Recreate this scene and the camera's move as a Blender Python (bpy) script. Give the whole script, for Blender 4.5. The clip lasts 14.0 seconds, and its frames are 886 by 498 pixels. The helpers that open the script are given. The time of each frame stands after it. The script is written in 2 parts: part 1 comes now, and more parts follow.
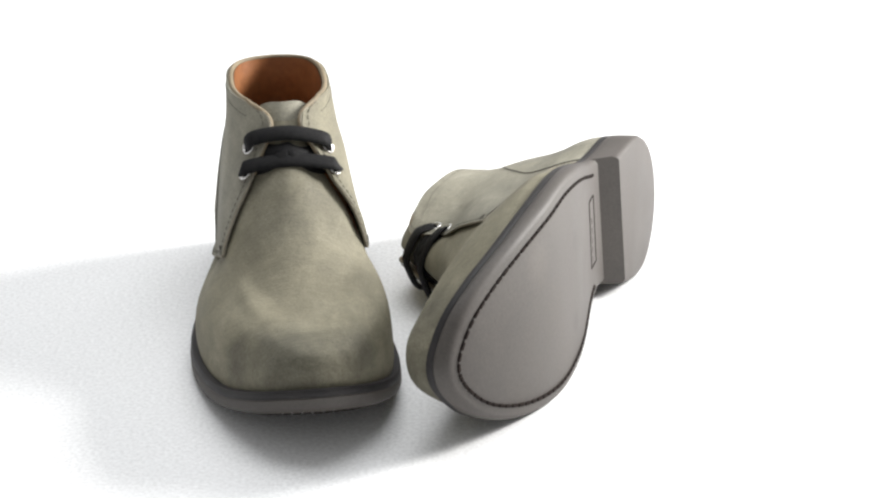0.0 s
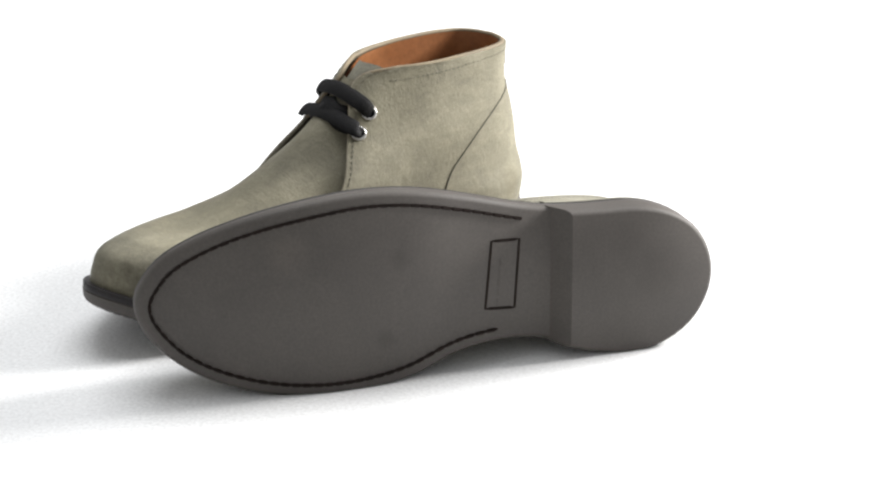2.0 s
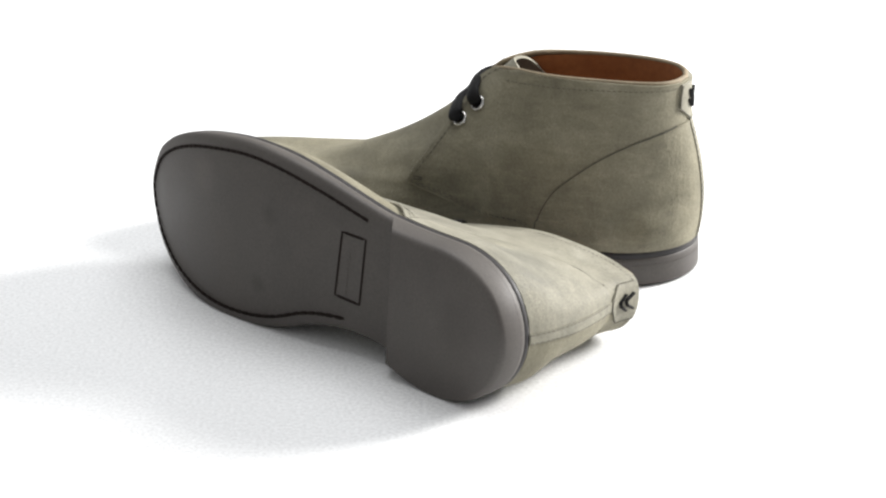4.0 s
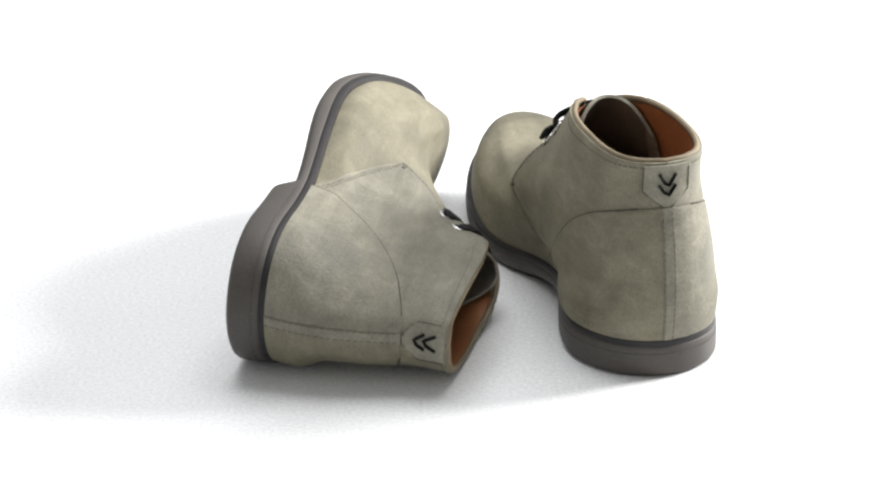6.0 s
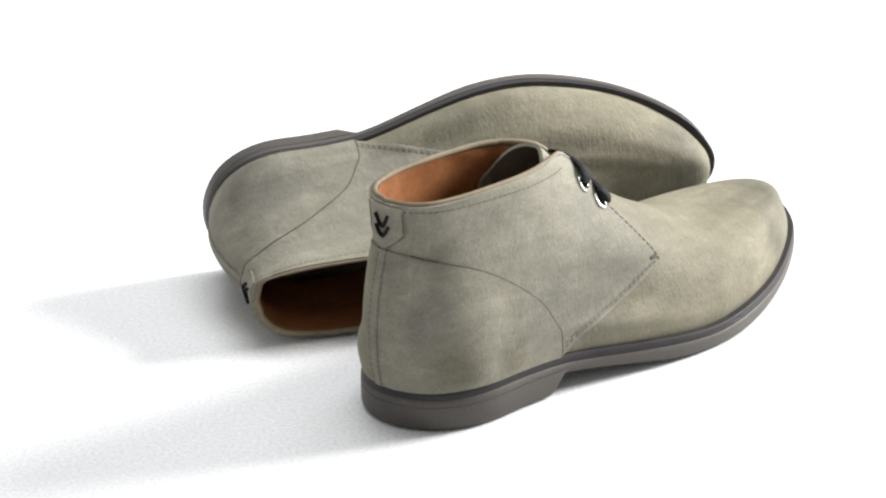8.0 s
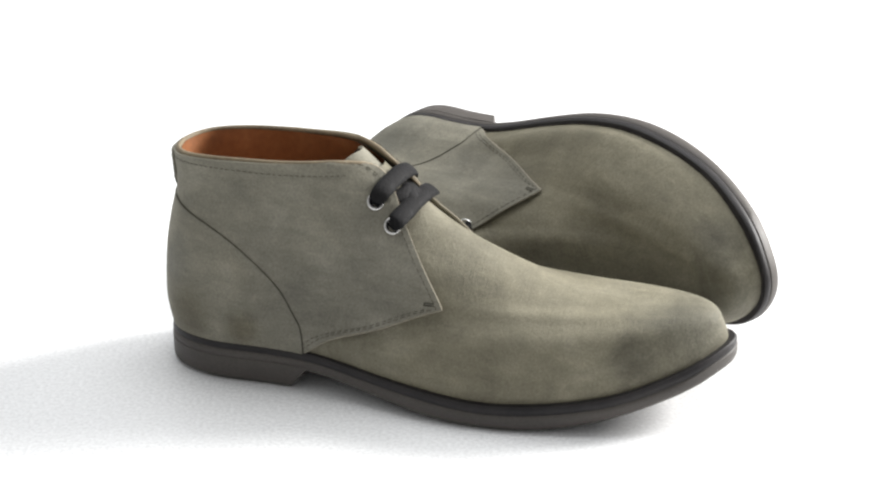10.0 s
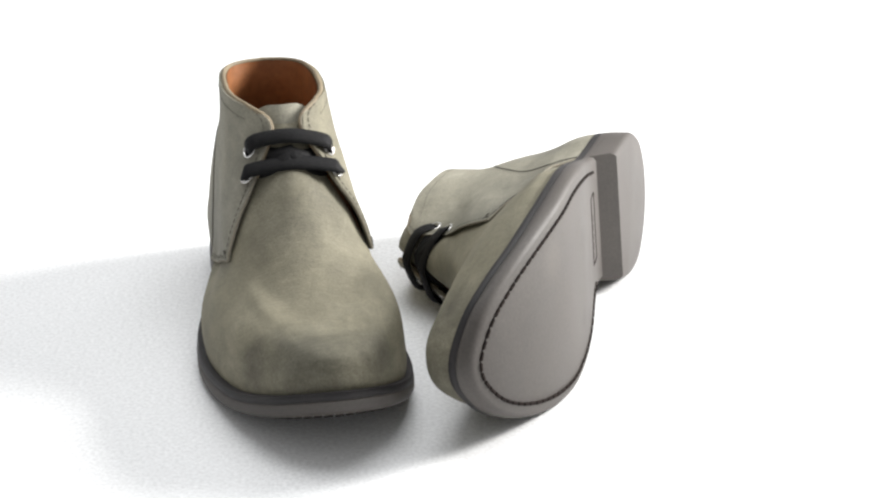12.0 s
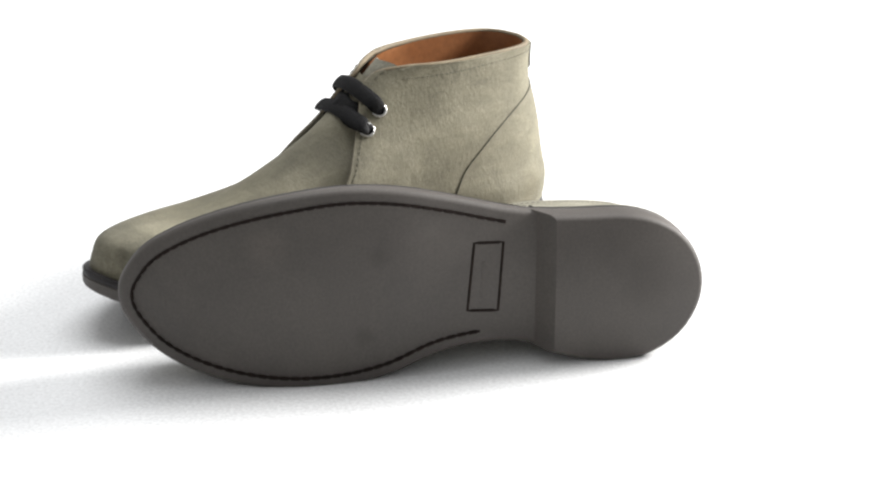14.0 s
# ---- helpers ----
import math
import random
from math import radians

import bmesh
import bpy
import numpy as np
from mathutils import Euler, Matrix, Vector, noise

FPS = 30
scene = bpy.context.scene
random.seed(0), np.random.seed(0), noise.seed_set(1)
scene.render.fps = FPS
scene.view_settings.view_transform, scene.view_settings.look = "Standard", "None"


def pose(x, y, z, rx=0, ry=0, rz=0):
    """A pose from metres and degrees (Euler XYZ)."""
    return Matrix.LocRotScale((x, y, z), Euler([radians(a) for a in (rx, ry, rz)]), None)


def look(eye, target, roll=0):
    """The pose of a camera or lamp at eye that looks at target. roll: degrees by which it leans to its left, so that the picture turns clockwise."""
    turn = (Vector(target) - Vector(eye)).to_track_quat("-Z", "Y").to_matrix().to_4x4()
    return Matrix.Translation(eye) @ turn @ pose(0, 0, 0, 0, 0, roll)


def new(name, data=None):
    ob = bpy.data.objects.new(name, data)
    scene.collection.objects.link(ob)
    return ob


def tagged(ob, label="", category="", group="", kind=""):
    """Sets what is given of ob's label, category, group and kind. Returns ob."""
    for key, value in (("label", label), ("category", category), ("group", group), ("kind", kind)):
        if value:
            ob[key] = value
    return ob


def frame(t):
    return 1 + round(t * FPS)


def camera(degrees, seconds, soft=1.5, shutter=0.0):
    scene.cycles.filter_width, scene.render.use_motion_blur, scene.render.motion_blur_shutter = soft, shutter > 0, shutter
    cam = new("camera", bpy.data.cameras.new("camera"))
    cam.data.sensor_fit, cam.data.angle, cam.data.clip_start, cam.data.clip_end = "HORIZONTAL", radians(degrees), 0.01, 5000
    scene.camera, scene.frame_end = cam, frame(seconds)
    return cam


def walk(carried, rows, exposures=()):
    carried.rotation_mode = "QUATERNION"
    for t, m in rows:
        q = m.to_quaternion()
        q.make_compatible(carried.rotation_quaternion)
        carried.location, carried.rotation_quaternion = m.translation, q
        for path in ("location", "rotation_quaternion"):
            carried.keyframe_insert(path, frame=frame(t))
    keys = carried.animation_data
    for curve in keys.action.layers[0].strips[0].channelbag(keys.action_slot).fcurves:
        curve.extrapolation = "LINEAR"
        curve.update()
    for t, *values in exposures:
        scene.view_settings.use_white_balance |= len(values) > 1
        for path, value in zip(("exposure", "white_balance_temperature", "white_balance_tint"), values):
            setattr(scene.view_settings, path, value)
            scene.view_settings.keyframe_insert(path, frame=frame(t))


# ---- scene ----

cam = camera(23.57, 14.0, 2.3)
EYE, PITCH, YAW = (0.0, -1.1, 0.4762), radians(21.930), radians(-0.121)
AHEAD = Vector((math.sin(YAW) * math.cos(PITCH), math.cos(YAW) * math.cos(PITCH), -math.sin(PITCH)))
STAND = look(EYE, Vector(EYE) + AHEAD, -1.25)
walk(cam, [(0.0, STAND), (14.0, STAND)])

# ---- light: a white studio, one large soft lamp at the side, one overhead ----
world = bpy.data.worlds.new("studio")
scene.world = world
world.use_nodes = True
world.node_tree.nodes["Background"].inputs[0].default_value = (1.0, 1.0, 1.0, 1)
world.node_tree.nodes["Background"].inputs[1].default_value = 0.43


def softbox(name, eye, target, sx, sy, power, colour):
    data = bpy.data.lights.new(name, "AREA")
    data.shape, data.size, data.size_y, data.energy, data.color = "RECTANGLE", sx, sy, power, colour
    ob = new(name, data)
    ob.matrix_world = look(eye, target)
    return ob


softbox("side_softbox", (1.5, 0.5, 0.80), (0, 0, 0.03), 0.5, 0.6, 76, (1.0, 0.98, 0.96))
softbox("overhead_softbox", (0.05, 0.45, 1.7), (0, 0, 0.0), 1.5, 1.0, 24, (0.98, 0.99, 1.0))
scene.view_settings.exposure = 0.0


# ---- materials ----
def material(name, rough=0.6, metallic=0.0):
    m = bpy.data.materials.new(name)
    m.use_nodes = True
    b = m.node_tree.nodes["Principled BSDF"]
    b.inputs["Roughness"].default_value, b.inputs["Metallic"].default_value = rough, metallic
    return m, m.node_tree.nodes, m.node_tree.links, b


def noise_node(nodes, links, coords, scale, detail=4.0, rough=0.55, distortion=0.0):
    n = nodes.new("ShaderNodeTexNoise")
    n.inputs["Scale"].default_value, n.inputs["Detail"].default_value = scale, detail
    n.inputs["Roughness"].default_value, n.inputs["Distortion"].default_value = rough, distortion
    links.new(coords, n.inputs["Vector"])
    return n


def ramp_node(nodes, links, value, stops):
    r = nodes.new("ShaderNodeValToRGB")
    while len(r.color_ramp.elements) < len(stops):
        r.color_ramp.elements.new(0.5)
    for e, (p, c) in zip(r.color_ramp.elements, stops):
        e.position, e.color = p, (*c, 1) if len(c) == 3 else (c[0], c[0], c[0], 1)
    links.new(value, r.inputs["Fac"])
    return r


def mix_node(nodes, links, fac, a, b, mode="MIX"):
    m = nodes.new("ShaderNodeMix")
    m.data_type, m.blend_type = "RGBA", mode
    for socket, value in ((m.inputs[0], fac), (m.inputs[6], a), (m.inputs[7], b)):
        if isinstance(value, bpy.types.NodeSocket):
            links.new(value, socket)
        elif isinstance(value, tuple):
            socket.default_value = (*value, 1)
        else:
            socket.default_value = value
    return m.outputs[2]


def bump_node(nodes, links, b, height, strength, distance, before=None):
    n = nodes.new("ShaderNodeBump")
    n.inputs["Strength"].default_value, n.inputs["Distance"].default_value = strength, distance
    links.new(height, n.inputs["Height"])
    if before:
        links.new(before, n.inputs["Normal"])
    links.new(n.outputs[0], b.inputs["Normal"])
    return n.outputs[0]


def rubbed(nodes, links, co, cloud, tone, marks):
    """Worn or soiled places with ragged rims: centre, radius, colour that multiplies."""
    for place, radius, colour in marks:
        away = nodes.new("ShaderNodeVectorMath")
        away.operation = "DISTANCE"
        links.new(co, away.inputs[0])
        away.inputs[1].default_value = place
        wobble = nodes.new("ShaderNodeMath")
        wobble.operation, wobble.inputs[1].default_value = "MULTIPLY_ADD", radius * 1.5
        links.new(cloud, wobble.inputs[0])
        links.new(away.outputs["Value"], wobble.inputs[2])
        patchy = nodes.new("ShaderNodeMapRange")
        patchy.interpolation_type = "SMOOTHSTEP"
        links.new(wobble.outputs[0], patchy.inputs["Value"])
        for key, value in zip(("From Min", "From Max", "To Min", "To Max"), (radius * 0.9, radius * 2.4, 0.72, 0.0)):
            patchy.inputs[key].default_value = value
        tone = mix_node(nodes, links, patchy.outputs[0], tone, colour, "MULTIPLY")
    return tone


def suede(name, base, dark, light, scuff, marks=()):
    """Brushed suede: cloudy nap, fine grain, dark rubbed spots."""
    m, nodes, links, b = material(name, 0.72)
    co = nodes.new("ShaderNodeTexCoord").outputs["Object"]
    cloud = noise_node(nodes, links, co, 30, 7, 0.68, 0.5)
    big = noise_node(nodes, links, co, 9, 3, 0.5)
    grain = noise_node(nodes, links, co, 900, 3, 0.7)
    tone = ramp_node(nodes, links, cloud.outputs[0], [(0.25, dark), (0.52, base), (0.80, light)]).outputs[0]
    spots = ramp_node(nodes, links, big.outputs[0], [(0.54, (0.0,)), (0.78, (0.8,))]).outputs[0]
    tone = mix_node(nodes, links, spots, tone, scuff, "MULTIPLY")
    fine = ramp_node(nodes, links, grain.outputs[0], [(0.25, (0.74,)), (0.75, (1.18,))]).outputs[0]
    tone = mix_node(nodes, links, 1.0, tone, fine, "MULTIPLY")
    # pale scratches of brushed nap, drawn out along the foot
    stretch = nodes.new("ShaderNodeMapping")
    stretch.inputs["Scale"].default_value = (1.0, 0.3, 1.4)
    links.new(co, stretch.inputs["Vector"])
    nap = noise_node(nodes, links, stretch.outputs[0], 110, 4, 0.65, 0.6)
    streak = ramp_node(nodes, links, nap.outputs[0], [(0.34, (0.84,)), (0.56, (1.0,)), (0.74, (1.2,))]).outputs[0]
    tone = mix_node(nodes, links, 0.8, tone, streak, "MULTIPLY")
    # burnished, rubbed places: centre, radius, colour
    tone = rubbed(nodes, links, co, cloud.outputs[0], tone, marks)
    links.new(tone, b.inputs["Base Color"])
    links.new(ramp_node(nodes, links, cloud.outputs[0], [(0.3, (0.6,)), (0.7, (0.85,))]).outputs[0], b.inputs["Roughness"])
    b.inputs["Sheen Weight"].default_value, b.inputs["Sheen Roughness"].default_value = 0.25, 0.5
    b.inputs["Sheen Tint"].default_value = (*light, 1)
    b.inputs["Specular IOR Level"].default_value = 0.3
    first = bump_node(nodes, links, b, grain.outputs[0], 0.35, 0.0004)
    second = bump_node(nodes, links, b, cloud.outputs[0], 0.25, 0.003, first)
    # fine creases across the foot
    across = nodes.new("ShaderNodeMapping")
    across.inputs["Scale"].default_value = (0.3, 1.5, 0.9)
    links.new(co, across.inputs["Vector"])
    crease = noise_node(nodes, links, across.outputs[0], 330, 2, 0.5, 0.8)
    bump_node(nodes, links, b, crease.outputs[0], 0.32, 0.0008, second)
    return m


def mottled(name, a, c, rough, scale, bump=0.2, grain=500, metallic=0.0, sheen=0.0, gloss=0.5, marks=()):
    m, nodes, links, b = material(name, rough, metallic)
    co = nodes.new("ShaderNodeTexCoord").outputs["Object"]
    big = noise_node(nodes, links, co, scale, 5, 0.6, 0.3)
    fine = noise_node(nodes, links, co, grain, 3, 0.6)
    tone = ramp_node(nodes, links, big.outputs[0], [(0.32, a), (0.68, c)]).outputs[0]
    speck = ramp_node(nodes, links, fine.outputs[0], [(0.3, (0.85,)), (0.7, (1.1,))]).outputs[0]
    tone = mix_node(nodes, links, 1.0, tone, speck, "MULTIPLY")
    links.new(rubbed(nodes, links, co, big.outputs[0], tone, marks), b.inputs["Base Color"])
    b.inputs["Sheen Weight"].default_value, b.inputs["Specular IOR Level"].default_value = sheen, gloss
    links.new(ramp_node(nodes, links, big.outputs[0], [(0.3, (rough * 0.85,)), (0.7, (min(1, rough * 1.15),))]).outputs[0], b.inputs["Roughness"])
    if bump:
        bump_node(nodes, links, b, fine.outputs[0], bump, 0.0004)
    return m


OLIVE = ((0.214, 0.202, 0.152), (0.145, 0.136, 0.100), (0.297, 0.282, 0.222), (0.68, 0.69, 0.72))
SUEDE = suede("olive_suede", (0.219, 0.208, 0.163), (0.150, 0.143, 0.112), (0.300, 0.288, 0.236), OLIVE[3],
              marks=(((0.033, 0.022, 0.033), 0.014, (0.50, 0.47, 0.40)), ((0.040, 0.055, 0.030), 0.008, (0.60, 0.56, 0.46)), ((0.026, 0.012, 0.060), 0.012, (0.72, 0.74, 0.78)),
                     ((-0.030, 0.034, 0.048), 0.024, (0.66, 0.68, 0.72)), ((-0.027, 0.054, 0.060), 0.007, (1.4, 1.38, 1.34)), ((0.03, 0.05, 0.06), 0.010, (1.3, 1.28, 1.25))))
VAMP = suede("darker_suede_burnished_toe", (0.196, 0.181, 0.128), (0.130, 0.119, 0.082), (0.276, 0.258, 0.194), OLIVE[3],
             marks=(((0.014, 0.288, 0.050), 0.028, (0.42, 0.44, 0.48)), ((-0.026, 0.280, 0.046), 0.015, (0.45, 0.46, 0.50)), ((0.040, 0.262, 0.036), 0.013, (0.42, 0.42, 0.45)),
                    ((0.0, 0.266, 0.056), 0.007, (1.3, 1.3, 1.3)), ((-0.034, 0.030, 0.034), 0.010, (0.6, 0.57, 0.5))))
EDGE = mottled("cut_suede_edge", (0.23, 0.205, 0.155), (0.31, 0.28, 0.22), 0.85, 60)
RIM = mottled("tan_collar_edge", (0.15, 0.115, 0.068), (0.23, 0.185, 0.118), 0.7, 60)
LINING = mottled("brown_leather_lining", (0.22, 0.080, 0.026), (0.35, 0.143, 0.052), 0.5, 22, 0.15, 300)
INSOLE = mottled("dark_insole", (0.05, 0.035, 0.025), (0.10, 0.065, 0.04), 0.7, 30)
TONGUE = mottled("grey_tongue_back", (0.10, 0.09, 0.075), (0.15, 0.135, 0.11), 0.85, 30)
WELT = mottled("black_welt", (0.012, 0.011, 0.012), (0.03, 0.027, 0.027), 0.55, 40, gloss=0.3)
RUBBER = mottled("grey_rubber", (0.050, 0.043, 0.038), (0.078, 0.069, 0.061), 0.60, 14, 0.12, 700, gloss=0.5,
                 marks=(((-0.022, 0.172, 0.0), 0.005, (0.75, 0.73, 0.72)), ((0.020, 0.180, 0.0), 0.005, (0.7, 0.68, 0.66)), ((0.0, 0.03, 0.0), 0.012, (0.8, 0.78, 0.76)), ((-0.03, 0.23, 0.002), 0.010, (1.35, 1.33, 1.3))))
GROOVE = mottled("sole_groove_thread", (0.010, 0.007, 0.006), (0.020, 0.014, 0.012), 0.85, 80, gloss=0.1)
THREAD = mottled("dark_olive_thread", (0.062, 0.058, 0.044), (0.105, 0.098, 0.076), 0.9, 200)
SEAM = mottled("dark_seam", (0.045, 0.042, 0.032), (0.08, 0.075, 0.058), 0.9, 200)
LACE = mottled("black_waxed_lace", (0.004, 0.004, 0.005), (0.012, 0.0115, 0.0115), 0.65, 260, 1.0, 900, gloss=0.14)
METAL = mottled("nickel_eyelet", (0.62, 0.61, 0.60), (0.75, 0.74, 0.72), 0.28, 90, 0.0, 500, 1.0)
FLOOR = mottled("white_studio_floor", (0.83, 0.837, 0.842), (0.87, 0.877, 0.882), 0.36, 2.5, 0.0)


# ---- mesh helpers ----
def part(name, bm, mat, parent, label="", smooth=True):
    mesh = bpy.data.meshes.new(name)
    bmesh.ops.recalc_face_normals(bm, faces=bm.faces)
    bm.to_mesh(mesh)
    bm.free()
    mesh.materials.append(mat)
    if smooth:
        mesh.shade_smooth()
        mesh.set_sharp_from_angle(angle=radians(48))
    ob = new(name, mesh)
    ob.parent = parent
    return tagged(ob, label)


def sheet(bm, grid, closed=False):
    """Quads over a grid of points; returns the vertex grid."""
    rows = [[bm.verts.new(p) for p in row] for row in grid]
    for a, b in zip(rows, rows[1:]):
        n = len(a)
        for i in range(n if closed else n - 1):
            j = (i + 1) % n
            bm.faces.new((a[i], a[j], b[j], b[i]))
    return rows


def shell(bm, outer, inner):
    """A sheet with thickness: two grids of points joined along their four edges."""
    o, i = sheet(bm, outer), sheet(bm, [r[::-1] for r in inner])
    i = [r[::-1] for r in i]
    ring = lambda g: g[0] + [r[-1] for r in g[1:-1]] + g[-1][::-1] + [r[0] for r in g[-2:0:-1]]
    a, b = ring(o), ring(i)
    for k in range(len(a)):
        m = (k + 1) % len(a)
        bm.faces.new((a[k], b[k], b[m], a[m]))


def tube(bm, points, radius, sides=6, closed=False, flat=1.0, ups=None):
    """A round or flat band along points."""
    pts, rings = [Vector(p) for p in points], []
    n = len(pts)
    for k, p in enumerate(pts):
        a, b = pts[(k - 1) % n if closed else max(k - 1, 0)], pts[(k + 1) % n if closed else min(k + 1, n - 1)]
        d = (b - a).normalized()
        up = Vector(ups[k]) if ups else (Vector((0, 0, 1)) if abs(d.z) < 0.9 else Vector((1, 0, 0)))
        x = d.cross(up).normalized()
        y = x.cross(d).normalized()
        rad = radius[k] if isinstance(radius, list) else radius
        rings.append([p + rad * (math.cos(t) * x + flat * math.sin(t) * y) for t in (2 * math.pi * q / sides for q in range(sides))])
    vs = [[bm.verts.new(q) for q in r] for r in rings]
    for k in range(n if closed else n - 1):
        r, s = vs[k], vs[(k + 1) % n]
        for q in range(sides):
            bm.faces.new((r[q], r[(q + 1) % sides], s[(q + 1) % sides], s[q]))
    if not closed:
        bm.faces.new(vs[0][::-1])
        bm.faces.new(vs[-1])


def smooth_at(table, x):
    """Cubic through (x, y) rows."""
    xs = [r[0] for r in table]
    x = min(max(x, xs[0]), xs[-1])
    k = max(i for i in range(len(xs) - 1) if xs[i] <= x + 1e-12)
    p = [table[max(k - 1, 0)], table[k], table[k + 1], table[min(k + 2, len(xs) - 1)]]
    h = p[2][0] - p[1][0]
    t = (x - p[1][0]) / h
    m1 = (p[2][1] - p[0][1]) / (p[2][0] - p[0][0]) * h
    m2 = (p[3][1] - p[1][1]) / (p[3][0] - p[1][0]) * h
    return (2 * t**3 - 3 * t**2 + 1) * p[1][1] + (t**3 - 2 * t**2 + t) * m1 + (3 * t**2 - 2 * t**3) * p[2][1] + (t**3 - t**2) * m2


# ---- the shoe's shape: a right shoe, heel at y = 0, toe towards +y, lateral side at +x ----
SOLE_LEN = 0.2955
SIZE = (1.051, 1.032, 1.049)  # the last's proportions
LATERAL = [(0.0, 0.0), (0.008, 0.0225), (0.018, 0.0310), (0.035, 0.0370), (0.060, 0.0378), (0.087, 0.0390), (0.105, 0.0425), (0.130, 0.0490), (0.158, 0.0548),
           (0.186, 0.0562), (0.214, 0.0525), (0.2415, 0.0455), (0.269, 0.0335), (0.285, 0.0215), (0.2925, 0.0105), (0.2955, 0.0)]
MEDIAL = [(0.0, 0.0), (0.008, 0.0225), (0.018, 0.0315), (0.036, 0.0388), (0.060, 0.0378), (0.086, 0.0310), (0.102, 0.0285), (0.118, 0.0285), (0.138, 0.0318),
          (0.160, 0.0402), (0.184, 0.0452), (0.217, 0.0460), (0.250, 0.0405), (0.278, 0.0275), (0.290, 0.0150), (0.2955, 0.0)]
G_STOPS = (0.06, 0.2, 0.4, 0.6, 0.8, 0.94)
TOP_Z = [(0.0, 0.0205), (0.08, 0.0200), (0.14, 0.0150), (0.19, 0.0120), (0.24, 0.0172), (0.27, 0.0265), (0.2955, 0.0370)]


def cap(s):
    return 2 * math.sqrt(max(s * (1 - s), 0))


def outline(side, y):
    """Half-width of the sole at y, with round ends."""
    table = [(r[0] / SOLE_LEN, r[1] / cap(r[0] / SOLE_LEN)) for r in (LATERAL if side > 0 else MEDIAL)[1:-1]]
    s = y / SOLE_LEN
    return smooth_at([(0, table[0][1])] + table + [(1, table[-1][1])], s) * cap(s)


# rings from the sole to the collar: back y, z; front y, z; dip; half-widths lateral and medial at G_STOPS
RINGS = [
    (0.0028, 0.0205, 0.2912, 0.0370, None, None, None),
    (0.0008, 0.0330, 0.2895, 0.0440, None, None, None),
    (0.0004, 0.0480, 0.2840, 0.0500, 0.0122, (0.0265, 0.0352, 0.0365, 0.0460, 0.0400, 0.0225), (0.0230, 0.0345, 0.0315, 0.0415, 0.0380, 0.0220)),
    (0.0020, 0.0620, 0.2680, 0.0520, 0.0088, (0.0250, 0.0330, 0.0345, 0.0366, 0.0296, 0.0178), (0.0220, 0.0320, 0.0315, 0.0362, 0.0288, 0.0174)),
    (0.0048, 0.0750, 0.2290, 0.0503, 0.0038, (0.0225, 0.0305, 0.0325, 0.0345, 0.0270, 0.0150), (0.0205, 0.0308, 0.0322, 0.0342, 0.0262, 0.0145)),
    (0.0080, 0.0870, 0.1880, 0.0618, 0.0010, (0.0195, 0.0275, 0.0300, 0.0305, 0.0245, 0.0135), (0.0185, 0.0284, 0.0316, 0.0308, 0.0250, 0.0130)),
    (0.0092, 0.0985, 0.1500, 0.0815, 0.0000, (0.0172, 0.0245, 0.0270, 0.0268, 0.0205, 0.0110), (0.0170, 0.0250, 0.0280, 0.0274, 0.0208, 0.0110)),
    (0.0085, 0.1105, 0.1120, 0.1120, -0.0012, (0.0158, 0.0230, 0.0252, 0.0248, 0.0195, 0.0110), (0.0158, 0.0230, 0.0252, 0.0248, 0.0195, 0.0110)),
]
LAST = len(RINGS) - 1


def ring_point(i, side, s):
    yb, zb, yf, zf, dip, lat, med = RINGS[i]
    y = yb + (yf - yb) * s
    if lat is None:
        w = outline(side, s * SOLE_LEN) * (0.925 if i == 0 else 0.935)
        z = smooth_at(TOP_Z, y) + (0.0 if i == 0 else 0.0125 - 0.0055 * s * s)
    else:
        widths = lat if side > 0 else med
        table = [(g, w / cap(g)) for g, w in zip(G_STOPS, widths)]
        w = smooth_at([(0, table[0][1])] + table + [(1, table[-1][1])], s) * cap(s)
        z = zb + (zf - zb) * s - dip * 4 * s * (1 - s)
    return Vector((side * w, y, z))


def surface(side, s, v):
    """The upper's surface: side +1 lateral or -1 medial, s from the heel seam (0) to the ridge (1), v in rings."""
    v = min(max(v, 0), LAST)
    k = min(int(v), LAST - 1)
    t = v - k
    p = [ring_point(min(max(k + d, 0), LAST), side, s) for d in (-1, 0, 1, 2)]
    return 0.5 * ((2 * p[1]) + (p[2] - p[0]) * t + (2 * p[0] - 5 * p[1] + 4 * p[2] - p[3]) * t**2 + (3 * p[1] - p[0] - 3 * p[2] + p[3]) * t**3)


def normal(side, s, v):
    s, v = min(max(s, 0.004), 0.996), min(max(v, 0.02), LAST - 0.02)
    a = surface(side, s + 0.003, v) - surface(side, s - 0.003, v)
    b = surface(side, s, v + 0.02) - surface(side, s, v - 0.02)
    n = a.cross(b).normalized() * side
    return n


def skin(side, s, v, off=0.0):
    return surface(side, s, v) + normal(side, s, v) * off


def s_of(v, y):
    """The station s at which ring v lies at y."""
    yb, yf = surface(1, 0.0, v).y, surface(1, 1.0, v).y
    return min(max((y - yb) / (yf - yb), 0.0), 1.0)


QUARTER_EDGE = [(0.0, 0.0850), (1.0, 0.1020), (2.0, 0.1250), (3.28, 0.1578), (3.38, 0.1582), (4.0, 0.1547), (5.0, 0.1450), (6.0, 0.1325), (6.5, 0.1240), (6.75, 0.1165), (6.9, 0.1085), (7.0, 0.0950)]
COUNTER_EDGE = [(0.0, 0.0855), (1.0, 0.0850), (2.0, 0.0815), (3.0, 0.0720), (4.0, 0.0540), (4.6, 0.0350), (5.0, 0.0120)]


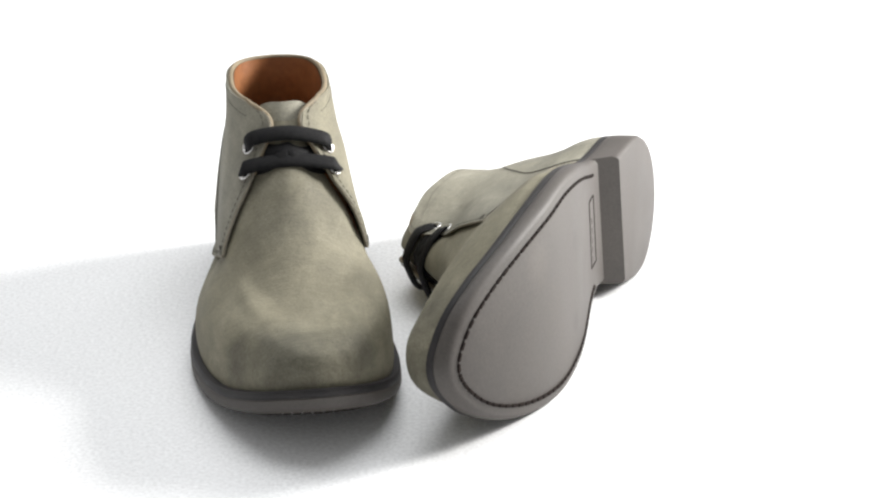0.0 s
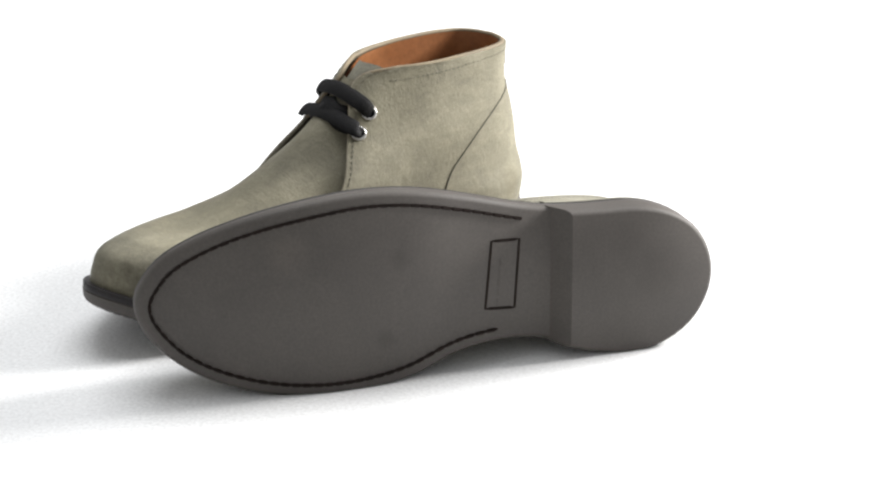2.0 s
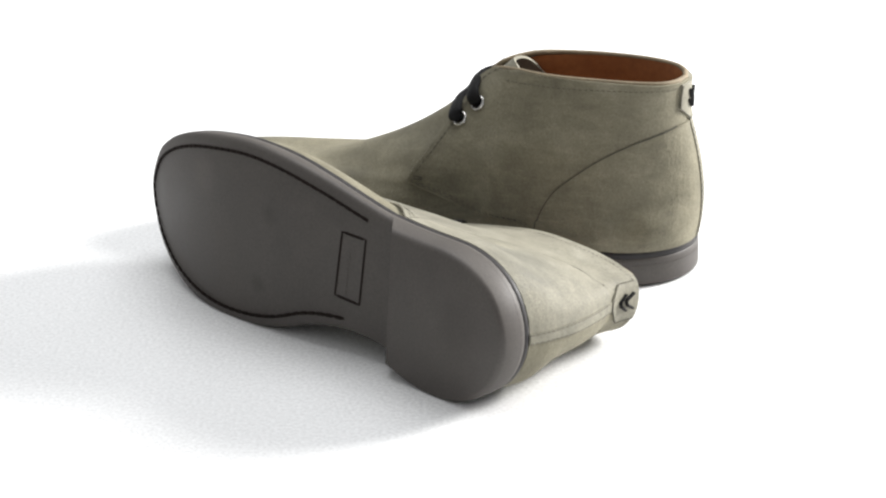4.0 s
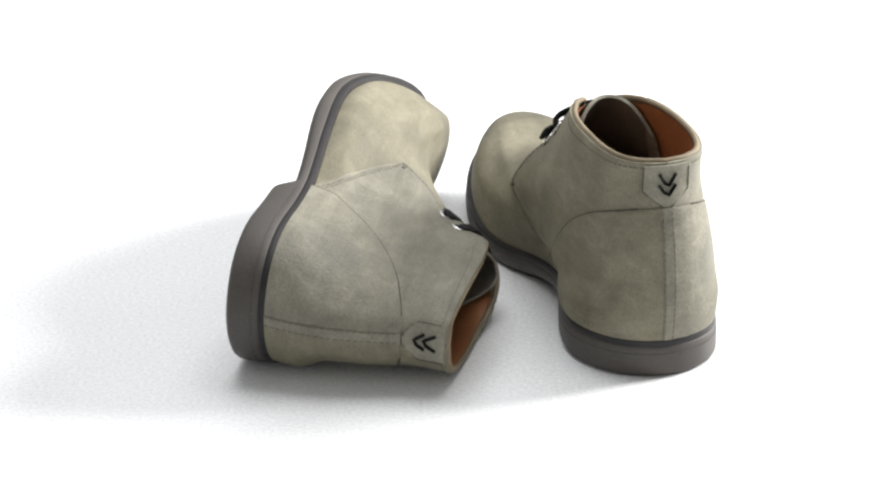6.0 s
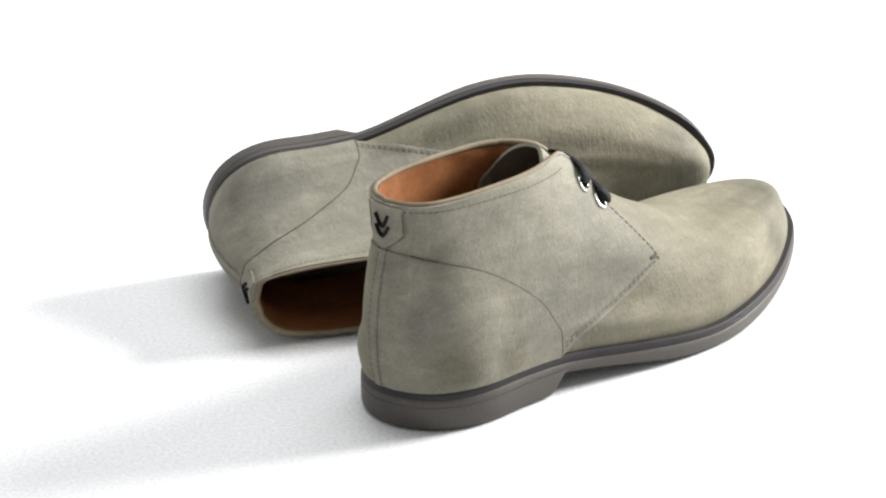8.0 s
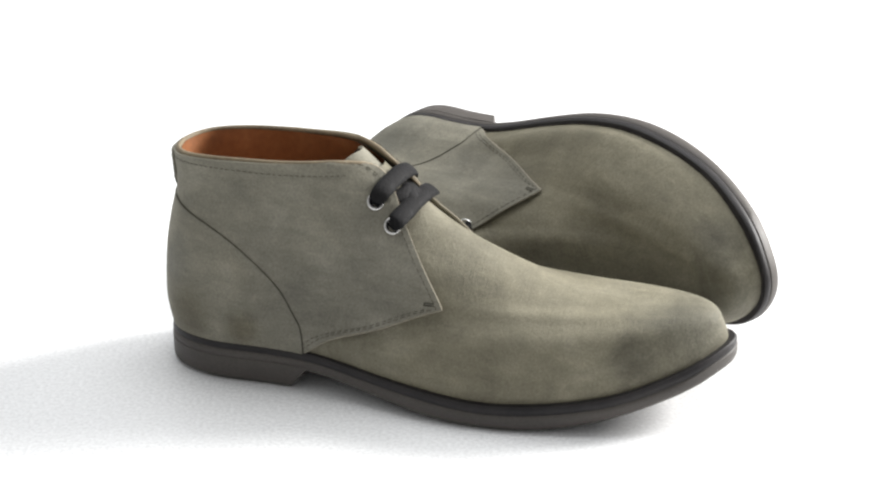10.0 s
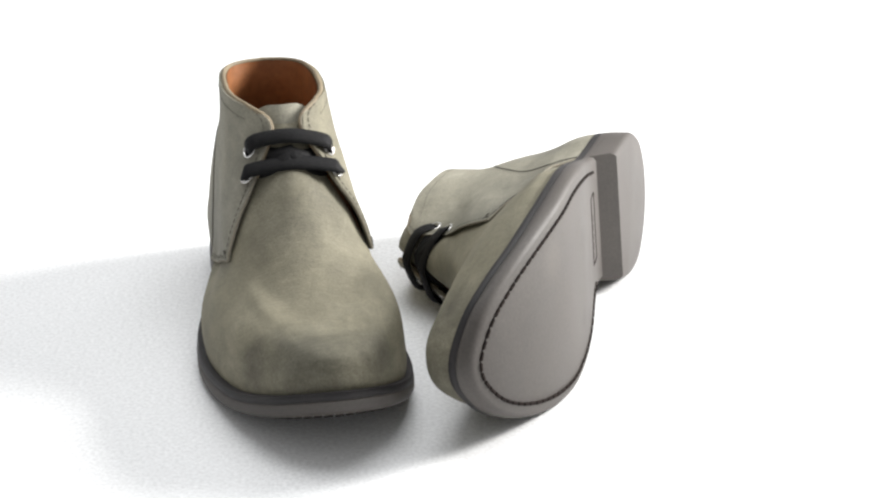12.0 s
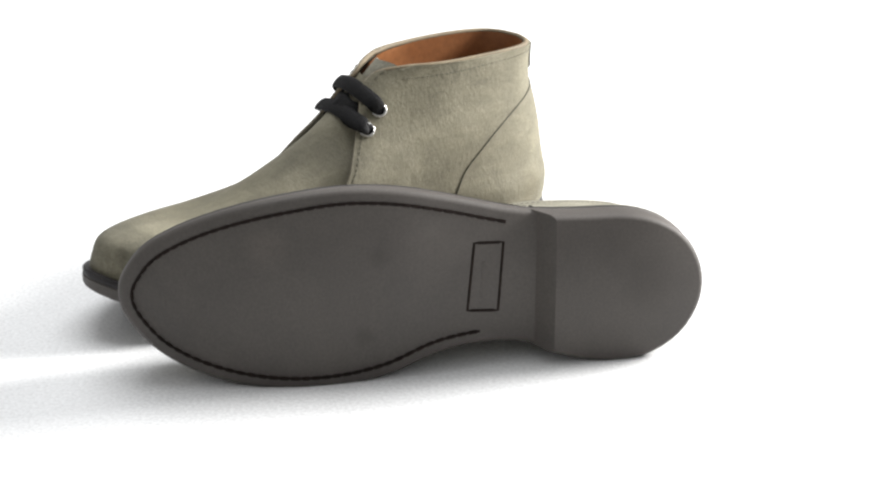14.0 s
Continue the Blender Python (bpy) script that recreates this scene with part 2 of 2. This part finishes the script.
def ease(a, b, x):
    t = min(max((x - a) / (b - a), 0), 1)
    return t * t * (3 - 2 * t)


def flap(side, s, v, off=0.0):
    """The quarter's surface, whose front edge stands off the tongue."""
    gap = smooth_at(QUARTER_EDGE, v) - surface(side, s, v).y
    lift = (0.0018 if side > 0 else 0.0032) * ease(0.030, 0.0, gap) * ease(3.0, 4.6, v) * (1 - 0.4 * ease(6.2, 7.0, v))
    return skin(side, s, v, off + lift)


def patch(bm, side, v0, v1, edge, offs, nv=40, ns=26):
    def grid(off):
        rows = []
        for k in range(nv + 1):
            v = v0 + (v1 - v0) * k / nv
            e = s_of(v, smooth_at(edge, v))
            rows.append([flap(side, e * (j / ns) ** 1.5, v, off) for j in range(ns + 1)])
        return rows
    shell(bm, grid(offs[1]), grid(offs[0]))


def stitches(bm, points, normals, length=0.0019, gap=0.0011, radius=0.0002):
    """Short threads laid along a line."""
    travel, on = 0.0, True
    run = [0]
    for k in range(1, len(points)):
        travel += (points[k] - points[k - 1]).length
        run.append(k)
        if travel >= (length if on else gap):
            if on and len(run) > 1:
                tube(bm, [points[q] for q in run], radius, 5, ups=[normals[q] for q in run])
            on, travel, run = not on, 0.0, [k]


def build_shoe(hand):
    """hand +1: right shoe, -1: left shoe, mirrored in its own space."""
    shoe = new("shoe")
    holes = {1: ((5.93, 0.1278), (6.34, 0.1182)), -1: ((5.88, 0.1292), (6.26, 0.1194))}

    def add(name, bm, mat, parent=None, label="", smooth=True):
        for vert in bm.verts:
            vert.co = (vert.co.x * hand * SIZE[0], vert.co.y * SIZE[1], vert.co.z * SIZE[2])
        return part(name, bm, mat, parent or shoe, label, smooth)

    # vamp: one piece over the toe, running under both quarters
    bm = bmesh.new()
    nv, ns = 56, 34
    rows = []
    for k in range(nv + 1):
        v = 6.8 * k / nv
        lo = max(s_of(v, smooth_at(QUARTER_EDGE, v) - 0.020), 0.0)
        left = [surface(-1, lo + (1 - lo) * (1 - (1 - j / ns) ** 1.7), v) for j in range(ns + 1)]
        right = [surface(1, lo + (1 - lo) * (1 - (1 - j / ns) ** 1.7), v) for j in range(ns, -1, -1)]
        rows.append(left + right[1:])
    sheet(bm, rows)
    add("vamp", bm, VAMP, label="olive-grey suede vamp darkened at the toe")

    for side in (1, -1):
        # medial quarter and counter take the darker vamp suede, lateral ones the paler
        bm = bmesh.new()
        patch(bm, side, 0.0, 7.0, QUARTER_EDGE, (0.0002, 0.0022))
        quarter = add("quarter", bm, SUEDE if side > 0 else VAMP)
        bm = bmesh.new()
        patch(bm, side, 0.0, 5.0, COUNTER_EDGE, (0.0018, 0.0027), 30, 16)
        add("heel_counter", bm, SUEDE if side > 0 else VAMP)
        # pale cut edge of the quarter
        bm = bmesh.new()
        line = []
        for k in range(91):
            v = 0.05 + 6.9 * k / 90
            line.append(flap(side, s_of(v, smooth_at(QUARTER_EDGE, v)), v, 0.0014))
        tube(bm, line, 0.0005, 6)
        add("cut_edge", bm, EDGE, quarter, "pale raw suede edge")
        # rows of thread along the edge, the arc seam and the collar
        bm = bmesh.new()
        for inset in (0.0028, 0.0048):
            pts, nor = [], []
            for k in range(400):
                v = 0.08 + 6.85 * k / 399
                if inset > 0.003 and v > 3.38:
                    break
                s = s_of(v, smooth_at(QUARTER_EDGE, v) - inset * (1.4 if v < 3.28 else 1))
                pts.append(flap(side, s, v, 0.0023))
                nor.append(normal(side, s, v))
            stitches(bm, pts, nor)
        add("edge_stitching", bm, THREAD, quarter, "dark olive edge stitching")
        bm = bmesh.new()
        pts = [flap(side, s_of(v, smooth_at(COUNTER_EDGE, v) + 0.0003), v, 0.0024) for v in (4.98 * k / 160 + 0.02 for k in range(161))]
        tube(bm, pts, 0.0004, 5)
        add("arc_seam", bm, SEAM, quarter, "dark curved heel seam")
        bm = bmesh.new()
        pts, nor = [], []
        for k in range(300):
            s = 0.02 + 0.84 * k / 299
            pts.append(flap(side, s, 6.72, 0.0023))
            nor.append(normal(side, s, 6.72))
        stitches(bm, pts, nor, 0.0016, 0.0010, 0.00018)
        add("collar_stitching", bm, THREAD, quarter)
        # bar tack at the lower front corner
        bm = bmesh.new()
        for dv in (0.0, 0.14):
            tube(bm, [flap(side, s_of(3.50 + dv, 0.1545 - q * 0.0012), 3.50 + dv, 0.0024) for q in range(5)], 0.0003, 5)
        tube(bm, [flap(side, s_of(3.50 + q * 0.035, 0.1497), 3.50 + q * 0.035, 0.0024) for q in range(5)], 0.0003, 5)
        add("bar_tack", bm, SEAM, quarter)
        # eyelets: two to a side
        for v, y in holes[side]:
            s = s_of(v, y)
            c, n = flap(side, s, v, 0.0024), normal(side, s, v)
            a = n.cross(Vector((0, 0, 1))).normalized()
            b = n.cross(a)
            bm = bmesh.new()
            tube(bm, [c + 0.0037 * (math.cos(q) * a + math.sin(q) * b) for q in (2 * math.pi * k / 24 for k in range(24))], 0.00075, 8, True, ups=[n] * 24)
            eyelet = add("eyelet", bm, METAL, label="shiny nickel eyelet ring")
            bm = bmesh.new()
            vs = [bm.verts.new(c - n * 0.0004 + 0.0033 * (math.cos(q) * a + math.sin(q) * b)) for q in (2 * math.pi * k / 20 for k in range(20))]
            bm.faces.new(vs)
            add("eyelet_hole", bm, LACE, eyelet)

    # rolled collar edge
    bm = bmesh.new()
    top_s = s_of(7.0, 0.095)
    corner = lambda side: [flap(side, s_of(v, smooth_at(QUARTER_EDGE, v)), v, 0.0004) for v in (6.0 + 0.98 * (1 - (1 - k / 16) ** 2) for k in range(17))]
    line = corner(-1) + [flap(-1, top_s * (1 - k / 40), 7.0, -0.0004) for k in range(40)] + [flap(1, top_s * k / 40, 7.0, -0.0004) for k in range(41)] + corner(1)[::-1]
    n = len(line) - 1
    tube(bm, line, [0.0008 + 0.0007 * ease(0, 14, min(k, n - k)) for k in range(n + 1)], 8)
    add("collar_edge", bm, RIM, label="rolled tan collar edge")
    # lining
    bm = bmesh.new()
    rows = []
    for k in range(31):
        v = 2.0 + 4.98 * k / 30
        e = s_of(v, smooth_at(QUARTER_EDGE, v) - 0.001)
        row = [flap(-1, e * (1 - j / 24) ** 1.4, v, -0.0022) for j in range(24)] + [flap(1, e * (j / 24) ** 1.4, v, -0.0022) for j in range(25)]
        rows.append(row)
    sheet(bm, rows)
    add("lining", bm, LINING, label="smooth brown leather lining")
    # insole
    bm = bmesh.new()
    rows = []
    for k in range(25):
        s = 0.03 + 0.9 * k / 24
        a, b = surface(-1, s, 1.3), surface(1, s, 1.3)
        a.x, b.x = a.x + 0.003, b.x - 0.003
        rows.append([a.lerp(b, j / 6) for j in range(7)])
    low = [[p - Vector((0, 0, 0.003)) for p in r] for r in rows]
    shell(bm, rows, low)
    add("insole", bm, INSOLE, label="dark leather insole")
    # tongue: curved leaf under the laces, standing in the opening
    bm = bmesh.new()
    def leaf(off):
        rows = []
        for k in range(31):
            t = k / 30
            v = 4.6 + 2.36 * t
            half = 0.56 - 0.20 * t * t
            lo = 1 - half
            row = [skin(-1, lo + half * (1 - (1 - j / 16) ** 1.7), v - 0.75 * t * (1 - j / 16) ** 2, off - 0.0036 * t) for j in range(17)]
            row += [skin(1, lo + half * (1 - (1 - j / 16) ** 1.7), v - 0.75 * t * (1 - j / 16) ** 2, off - 0.0036 * t) for j in range(15, -1, -1)]
            rows.append([p + Vector((0, -0.004, 0.0040 + 0.0026 * (1 - (j / 16 - 1) ** 2))) * ease(0.6, 1.0, t) for j, p in enumerate(row)])
        return rows
    shell(bm, leaf(-0.0008), leaf(-0.0026))
    tongue = add("tongue", bm, SUEDE, label="suede tongue behind the laces")
    bm = bmesh.new()
    sheet(bm, [r[2:-2] for r in leaf(-0.0030)])
    add("tongue_back", bm, TONGUE, tongue, "dark grey tongue backing")

    # laces: two flat bars over the tongue, one run crossing below them
    for row in (0, 1):
        pair = []
        for side in (-1, 1):
            v, y = holes[side][row]
            s = s_of(v, y)
            pair.append((flap(side, s, v, 0.0018), flap(side, s_of(v + 0.14, y + 0.002), v + 0.14, 0.0046), normal(side, s, v)))
        (a, a2, na), (b, b2, nb) = pair
        mid = (a2 + b2) / 2 + Vector((0, 0.5, 0.85)) * 0.0042
        ctrl = [a - na * 0.002, a + na * 0.0018, a2 + na * 0.0002, mid, b2 + nb * 0.0002, b + nb * 0.0018, b - nb * 0.002]
        pts, ups = [], []
        for k in range(len(ctrl) - 1):
            p = [ctrl[max(k - 1, 0)], ctrl[k], ctrl[k + 1], ctrl[min(k + 2, len(ctrl) - 1)]]
            for q in range(6):
                t = q / 6
                pts.append(0.5 * (2 * p[1] + (p[2] - p[0]) * t + (2 * p[0] - 5 * p[1] + 4 * p[2] - p[3]) * t * t + (3 * p[1] - p[0] - 3 * p[2] + p[3]) * t**3))
                f = (k + t) / (len(ctrl) - 1)
                ups.append(na.lerp(nb, f) + Vector((0, 0.35, 0.5)))
        pts.append(ctrl[-1])
        ups.append(nb)
        bm = bmesh.new()
        n = len(pts) - 1
        tube(bm, pts, [0.0027 + 0.0019 * ease(0.0, 0.3, min(k, n - k) / n) for k in range(n + 1)], 12, flat=0.33, ups=ups)
        add("lace", bm, LACE, label="flat black waxed lace")
    # two runs crossing on the tongue between the bars
    for begin in (-1, 1):
        low, high = holes[begin][0], holes[-begin][1]
        pts, ups = [], []
        for k in range(25):
            u = k / 24
            side = begin if u < 0.5 else -begin
            near = abs(1 - 2 * u)
            v = low[0] + 0.16 + (high[0] + 0.02 - low[0] - 0.16) * u + 0.27 * (1 - near)
            s = 1 - (1 - s_of(v, low[1] + (high[1] - low[1]) * u)) * near**1.6
            pts.append(skin(side, s, v, 0.0008))
            ups.append(normal(side, s, v))
        bm = bmesh.new()
        tube(bm, pts, 0.0036, 8, flat=0.3, ups=ups)
        add("crossing_lace", bm, LACE)

    # pull tag at the back with two stitched chevrons
    def back(x, v, off):
        side = 1 if x >= 0 else -1
        lo, hi = 0.0, 0.3
        for _ in range(24):
            m = (lo + hi) / 2
            if abs(surface(side, m, v).x) < abs(x):
                lo = m
            else:
                hi = m
        return skin(side, lo, v, off)
    bm = bmesh.new()
    def tag_grid(off):
        rows = []
        for k in range(17):
            t = k / 16
            w = 0.0012 + 0.0088 * min(1, t / 0.42)
            rows.append([back(w * (j / 6 - 1), 5.02 + 1.86 * t, off) for j in range(13)])
        return rows
    shell(bm, tag_grid(0.0034), tag_grid(0.0015))
    tag = add("pull_tag", bm, SUEDE, label="suede heel tag with two black chevrons")
    for v in (5.62, 6.05):
        bm = bmesh.new()
        tube(bm, [back(x, v + abs(x) * 135, 0.0036) for x in (-0.0034, -0.0026, -0.0017, -0.0008, 0.0, 0.0008, 0.0017, 0.0026, 0.0034)], 0.0016, 6, flat=0.5)
        add("chevron", bm, LACE, tag, "black stitched chevron")
    bm = bmesh.new()
    edge = [back(x, 6.8, 0.0036) for x in (-0.0098,)] + [back(-0.0098, 5.02 + 1.86 * t, 0.0035) for t in (0.9, 0.7, 0.5, 0.42)] + [back(-0.0010, 5.05, 0.0035), back(0.0010, 5.05, 0.0035)]
    edge += [back(0.0098, 5.02 + 1.86 * t, 0.0035) for t in (0.42, 0.5, 0.7, 0.9)]
    tube(bm, edge, 0.0003, 5)
    add("tag_stitching", bm, SEAM, tag)
    # back seam: a narrow suede strip with a row of thread at each side
    bm = bmesh.new()
    strip = lambda off: [[back(0.0019 * (j / 3 - 1), 0.02 + 5.0 * k / 40, off) for j in range(7)] for k in range(41)]
    shell(bm, strip(0.0031), strip(0.0018))
    seam = add("back_seam", bm, SUEDE)
    bm = bmesh.new()
    for x in (-0.0014, 0.0014):
        row = [back(x, 0.05 + 4.9 * k / 300, 0.0032) for k in range(301)]
        stitches(bm, row, [Vector((0, -1, 0))] * 301, 0.0018, 0.0012, 0.00016)
    add("seam_stitching", bm, THREAD, seam)

    # sole: welt, rubber outsole with toe spring, heel block
    def rim(inset, z, n=96):
        flat = []
        for k in range(n):
            u = k / n
            side = 1 if u < 0.5 else -1
            y = SOLE_LEN * (1 - math.cos(2 * math.pi * u)) / 2
            flat.append(Vector((side * outline(side, y), y, 0)))
        pts = []
        for k, p in enumerate(flat):
            d = flat[(k + 1) % n] - flat[k - 1]
            q = p + Vector((-d.y, d.x, 0)).normalized() * inset
            pts.append(Vector((q.x, q.y, z(q.y))))
        return pts

    top = lambda y: smooth_at(TOP_Z, y)
    bottom = lambda y: smooth_at([(0.0, 0.0095), (0.085, 0.0095), (0.12, 0.0060), (0.155, 0.0012), (0.185, 0.0), (0.21, 0.0007), (0.24, 0.0062), (0.27, 0.0155), (0.2955, 0.0258)], y)

    def slab(layers):
        b = bmesh.new()
        g = [rim(i, z) for i, z in layers]
        rows = sheet(b, g, True)
        for r in (rows[0], rows[-1]):
            n = len(r)
            for k in range(n // 2 - 1):
                i, j = k, (n - k) % n
                i2, j2 = k + 1, n - k - 1
                b.faces.new([q for q in dict.fromkeys((r[i], r[i2], r[j2], r[j]))])
            b.faces.new((r[n // 2 - 1], r[n // 2], r[n // 2 + 1]))
        return b

    add("welt", slab([(0.0010, lambda y: top(y) - 0.0042), (0.0004, lambda y: top(y) - 0.0036), (0.0004, lambda y: top(y) - 0.0010), (0.0012, lambda y: top(y) + 0.0002), (0.0085, lambda y: top(y) + 0.0012)]), WELT, label="black welt with worn edge")
    outsole = add("outsole", slab([(0.0028, bottom), (0.0008, lambda y: bottom(y) + 0.0012), (0.0, lambda y: bottom(y) + 0.003), (0.0, lambda y: top(y) - 0.0045), (0.0006, lambda y: top(y) - 0.0038)]), RUBBER, label="grey rubber outsole")
    bm = bmesh.new()
    rows = []
    for z, inset in ((0.0, 0.0024), (0.0011, 0.0008), (0.003, -0.0002), (0.0128, -0.0002)):
        breast = 0.0770 + z * 0.9
        line = rim(inset, lambda y: z)
        n = len(line)
        keep = [k for k in range(n) if SOLE_LEN * (1 - math.cos(2 * math.pi * k / n)) / 2 < 0.070]
        row = [line[k] for k in keep if k < n // 2]
        row += [Vector((side * (outline(side, breast) - inset), breast, z)) for side in (1, -1)]
        row += [line[k] for k in keep if k > n // 2]
        rows.append(row)
    vs = sheet(bm, rows, True)
    bm.faces.new(vs[0])
    bm.faces.new(vs[-1])
    add("heel", bm, RUBBER, label="grey rubber heel block")
    # stitched groove round the sole and the framed maker's panel
    bm = bmesh.new()
    line = rim(0.0068, bottom, 192)
    pts = [p for k, p in enumerate(line) if (k < 96 and p.y > 0.101) or (k >= 96 and p.y > 0.1095)]
    tube(bm, pts, 0.0007, 6, flat=0.4)
    groove = add("sole_groove", bm, GROOVE, outsole, "dark stitched groove")
    bm = bmesh.new()
    fine = [a.lerp(b, q / 6) for a, b in zip(pts, pts[1:]) for q in range(6)]
    stitches(bm, [p - Vector((0, 0, 0.0001)) for p in fine], [Vector((0, 0, -1))] * len(fine), 0.0036, 0.0013, 0.0010)
    add("sole_stitching", bm, GROOVE, groove)
    bm = bmesh.new()
    corner = [Vector((0.0242, 0.1028, 0)), Vector((0.0248, 0.1180, 0)), Vector((-0.0100, 0.1213, 0)), Vector((-0.0112, 0.1052, 0))]
    ring = [a.lerp(b, q / 6) for a, b in zip(corner, corner[1:] + corner[:1]) for q in range(6)]
    tube(bm, [Vector((p.x, p.y, bottom(p.y))) for p in ring], 0.0008, 4, True, flat=0.5)
    panel = add("maker_panel", bm, GROOVE, outsole, "dark moulded frame")
    bm = bmesh.new()
    for x in (-0.0085, -0.0035, 0.0015, 0.0065, 0.0115):
        tube(bm, [Vector((x + q * 0.0034, 0.1135 + (0.004 - x) * 0.09, bottom(0.1135) - 0.0001)) for q in (0, 1)], 0.0008, 4, flat=0.4)
    add("embossed_line", bm, RUBBER, panel)
    return shoe


# ---- setting ----
def build_studio():
    bm = bmesh.new()
    # the sweep and wall behind are out of view, added to bounce light
    prof = [(-3.0, 0.0)] + [(2.2, 0.0)] + [(2.2 + 0.8 * math.sin(a), 0.8 - 0.8 * math.cos(a)) for a in (math.pi / 2 * k / 12 for k in range(1, 13))] + [(3.0, 3.0)]
    sheet(bm, [[(x, y, z) for x in (-3.2, 3.2)] for y, z in prof])
    ob = part("floor", bm, FLOOR, None)
    tagged(ob, "seamless white studio floor with an unseen sweep behind added for bounce light", "floor", kind="structure")


# where the pair stands on the turntable
STANDING = pose(-0.1088, 0.1064, 0.0, 0, 0, 190.95)
TIPPED = Matrix(((0.05774, -0.26942, -0.96129, 0.11923), (-0.05329, -0.96235, 0.26652, 0.09417), (-0.99690, 0.03584, -0.06994, 0.03845), (0, 0, 0, 1)))


def settle(shoe, m):
    """Soft leather lying on its side: the upper sags towards the floor and is pressed flat where it touches."""
    back = m.inverted()
    for ob in shoe.children_recursive:
        if ob.name.split(".")[0] in ("outsole", "welt", "heel", "sole_groove", "sole_stitching", "maker_panel", "embossed_line"):
            continue
        for vert in ob.data.vertices:
            p = vert.co.copy()
            p.x += 0.03 * max(p.z - 0.018, 0.0)
            p.x *= 1 - (0.30 + 0.16 * ease(0.06, 0.10, p.z)) * ease(0.014, 0.065, p.z) * ease(0.0, -0.02, p.x)
            p.z += 0.007 * ease(0.07, 0.12, p.y) * ease(0.07, 0.10, p.z) * min(max(p.x / 0.016, -1), 0.55)
            q = m @ p
            q.z = 0.0004 + 0.5 * (q.z + math.sqrt(q.z * q.z + 0.003**2))
            vert.co = back @ q
        ob.data.update()


build_studio()
right_shoe = build_shoe(1)
tagged(right_shoe, "olive suede chukka boot standing upright on white floor", "shoe", "pair of shoes")
left_shoe = build_shoe(-1)
tagged(left_shoe, "olive suede chukka boot tipped on its side showing grey sole", "shoe", "pair of shoes")
settle(left_shoe, TIPPED)

# ---- the turntable's turn ----
LAG = [(0.0, 3.57), (0.5, 1.8), (1.0, 1.02), (1.5, 0.14), (2.0, -0.74), (4.5, -1.91), (5.0, -1.87), (5.5, -2.43), (6.0, -2.64), (6.5, -2.76), (7.0, -2.25), (7.5, -1.36), (8.7, -1.35), (10.0, -1.02), (10.5, -1.46), (11.0, -0.9), (11.5, 0.21), (12.0, -0.27), (12.5, 0.25), (13.0, 1.88), (13.5, 3.99), (14.0, 5.17)]


def turned(t):
    return pose(0, 0, 0, 0, 0, -(30.05 * t + smooth_at(LAG, t)))


def motions():
    times = [k * 0.25 for k in range(57)]
    walk(right_shoe, [(t, turned(t) @ STANDING) for t in times])
    walk(left_shoe, [(t, turned(t) @ TIPPED) for t in times])


motions()
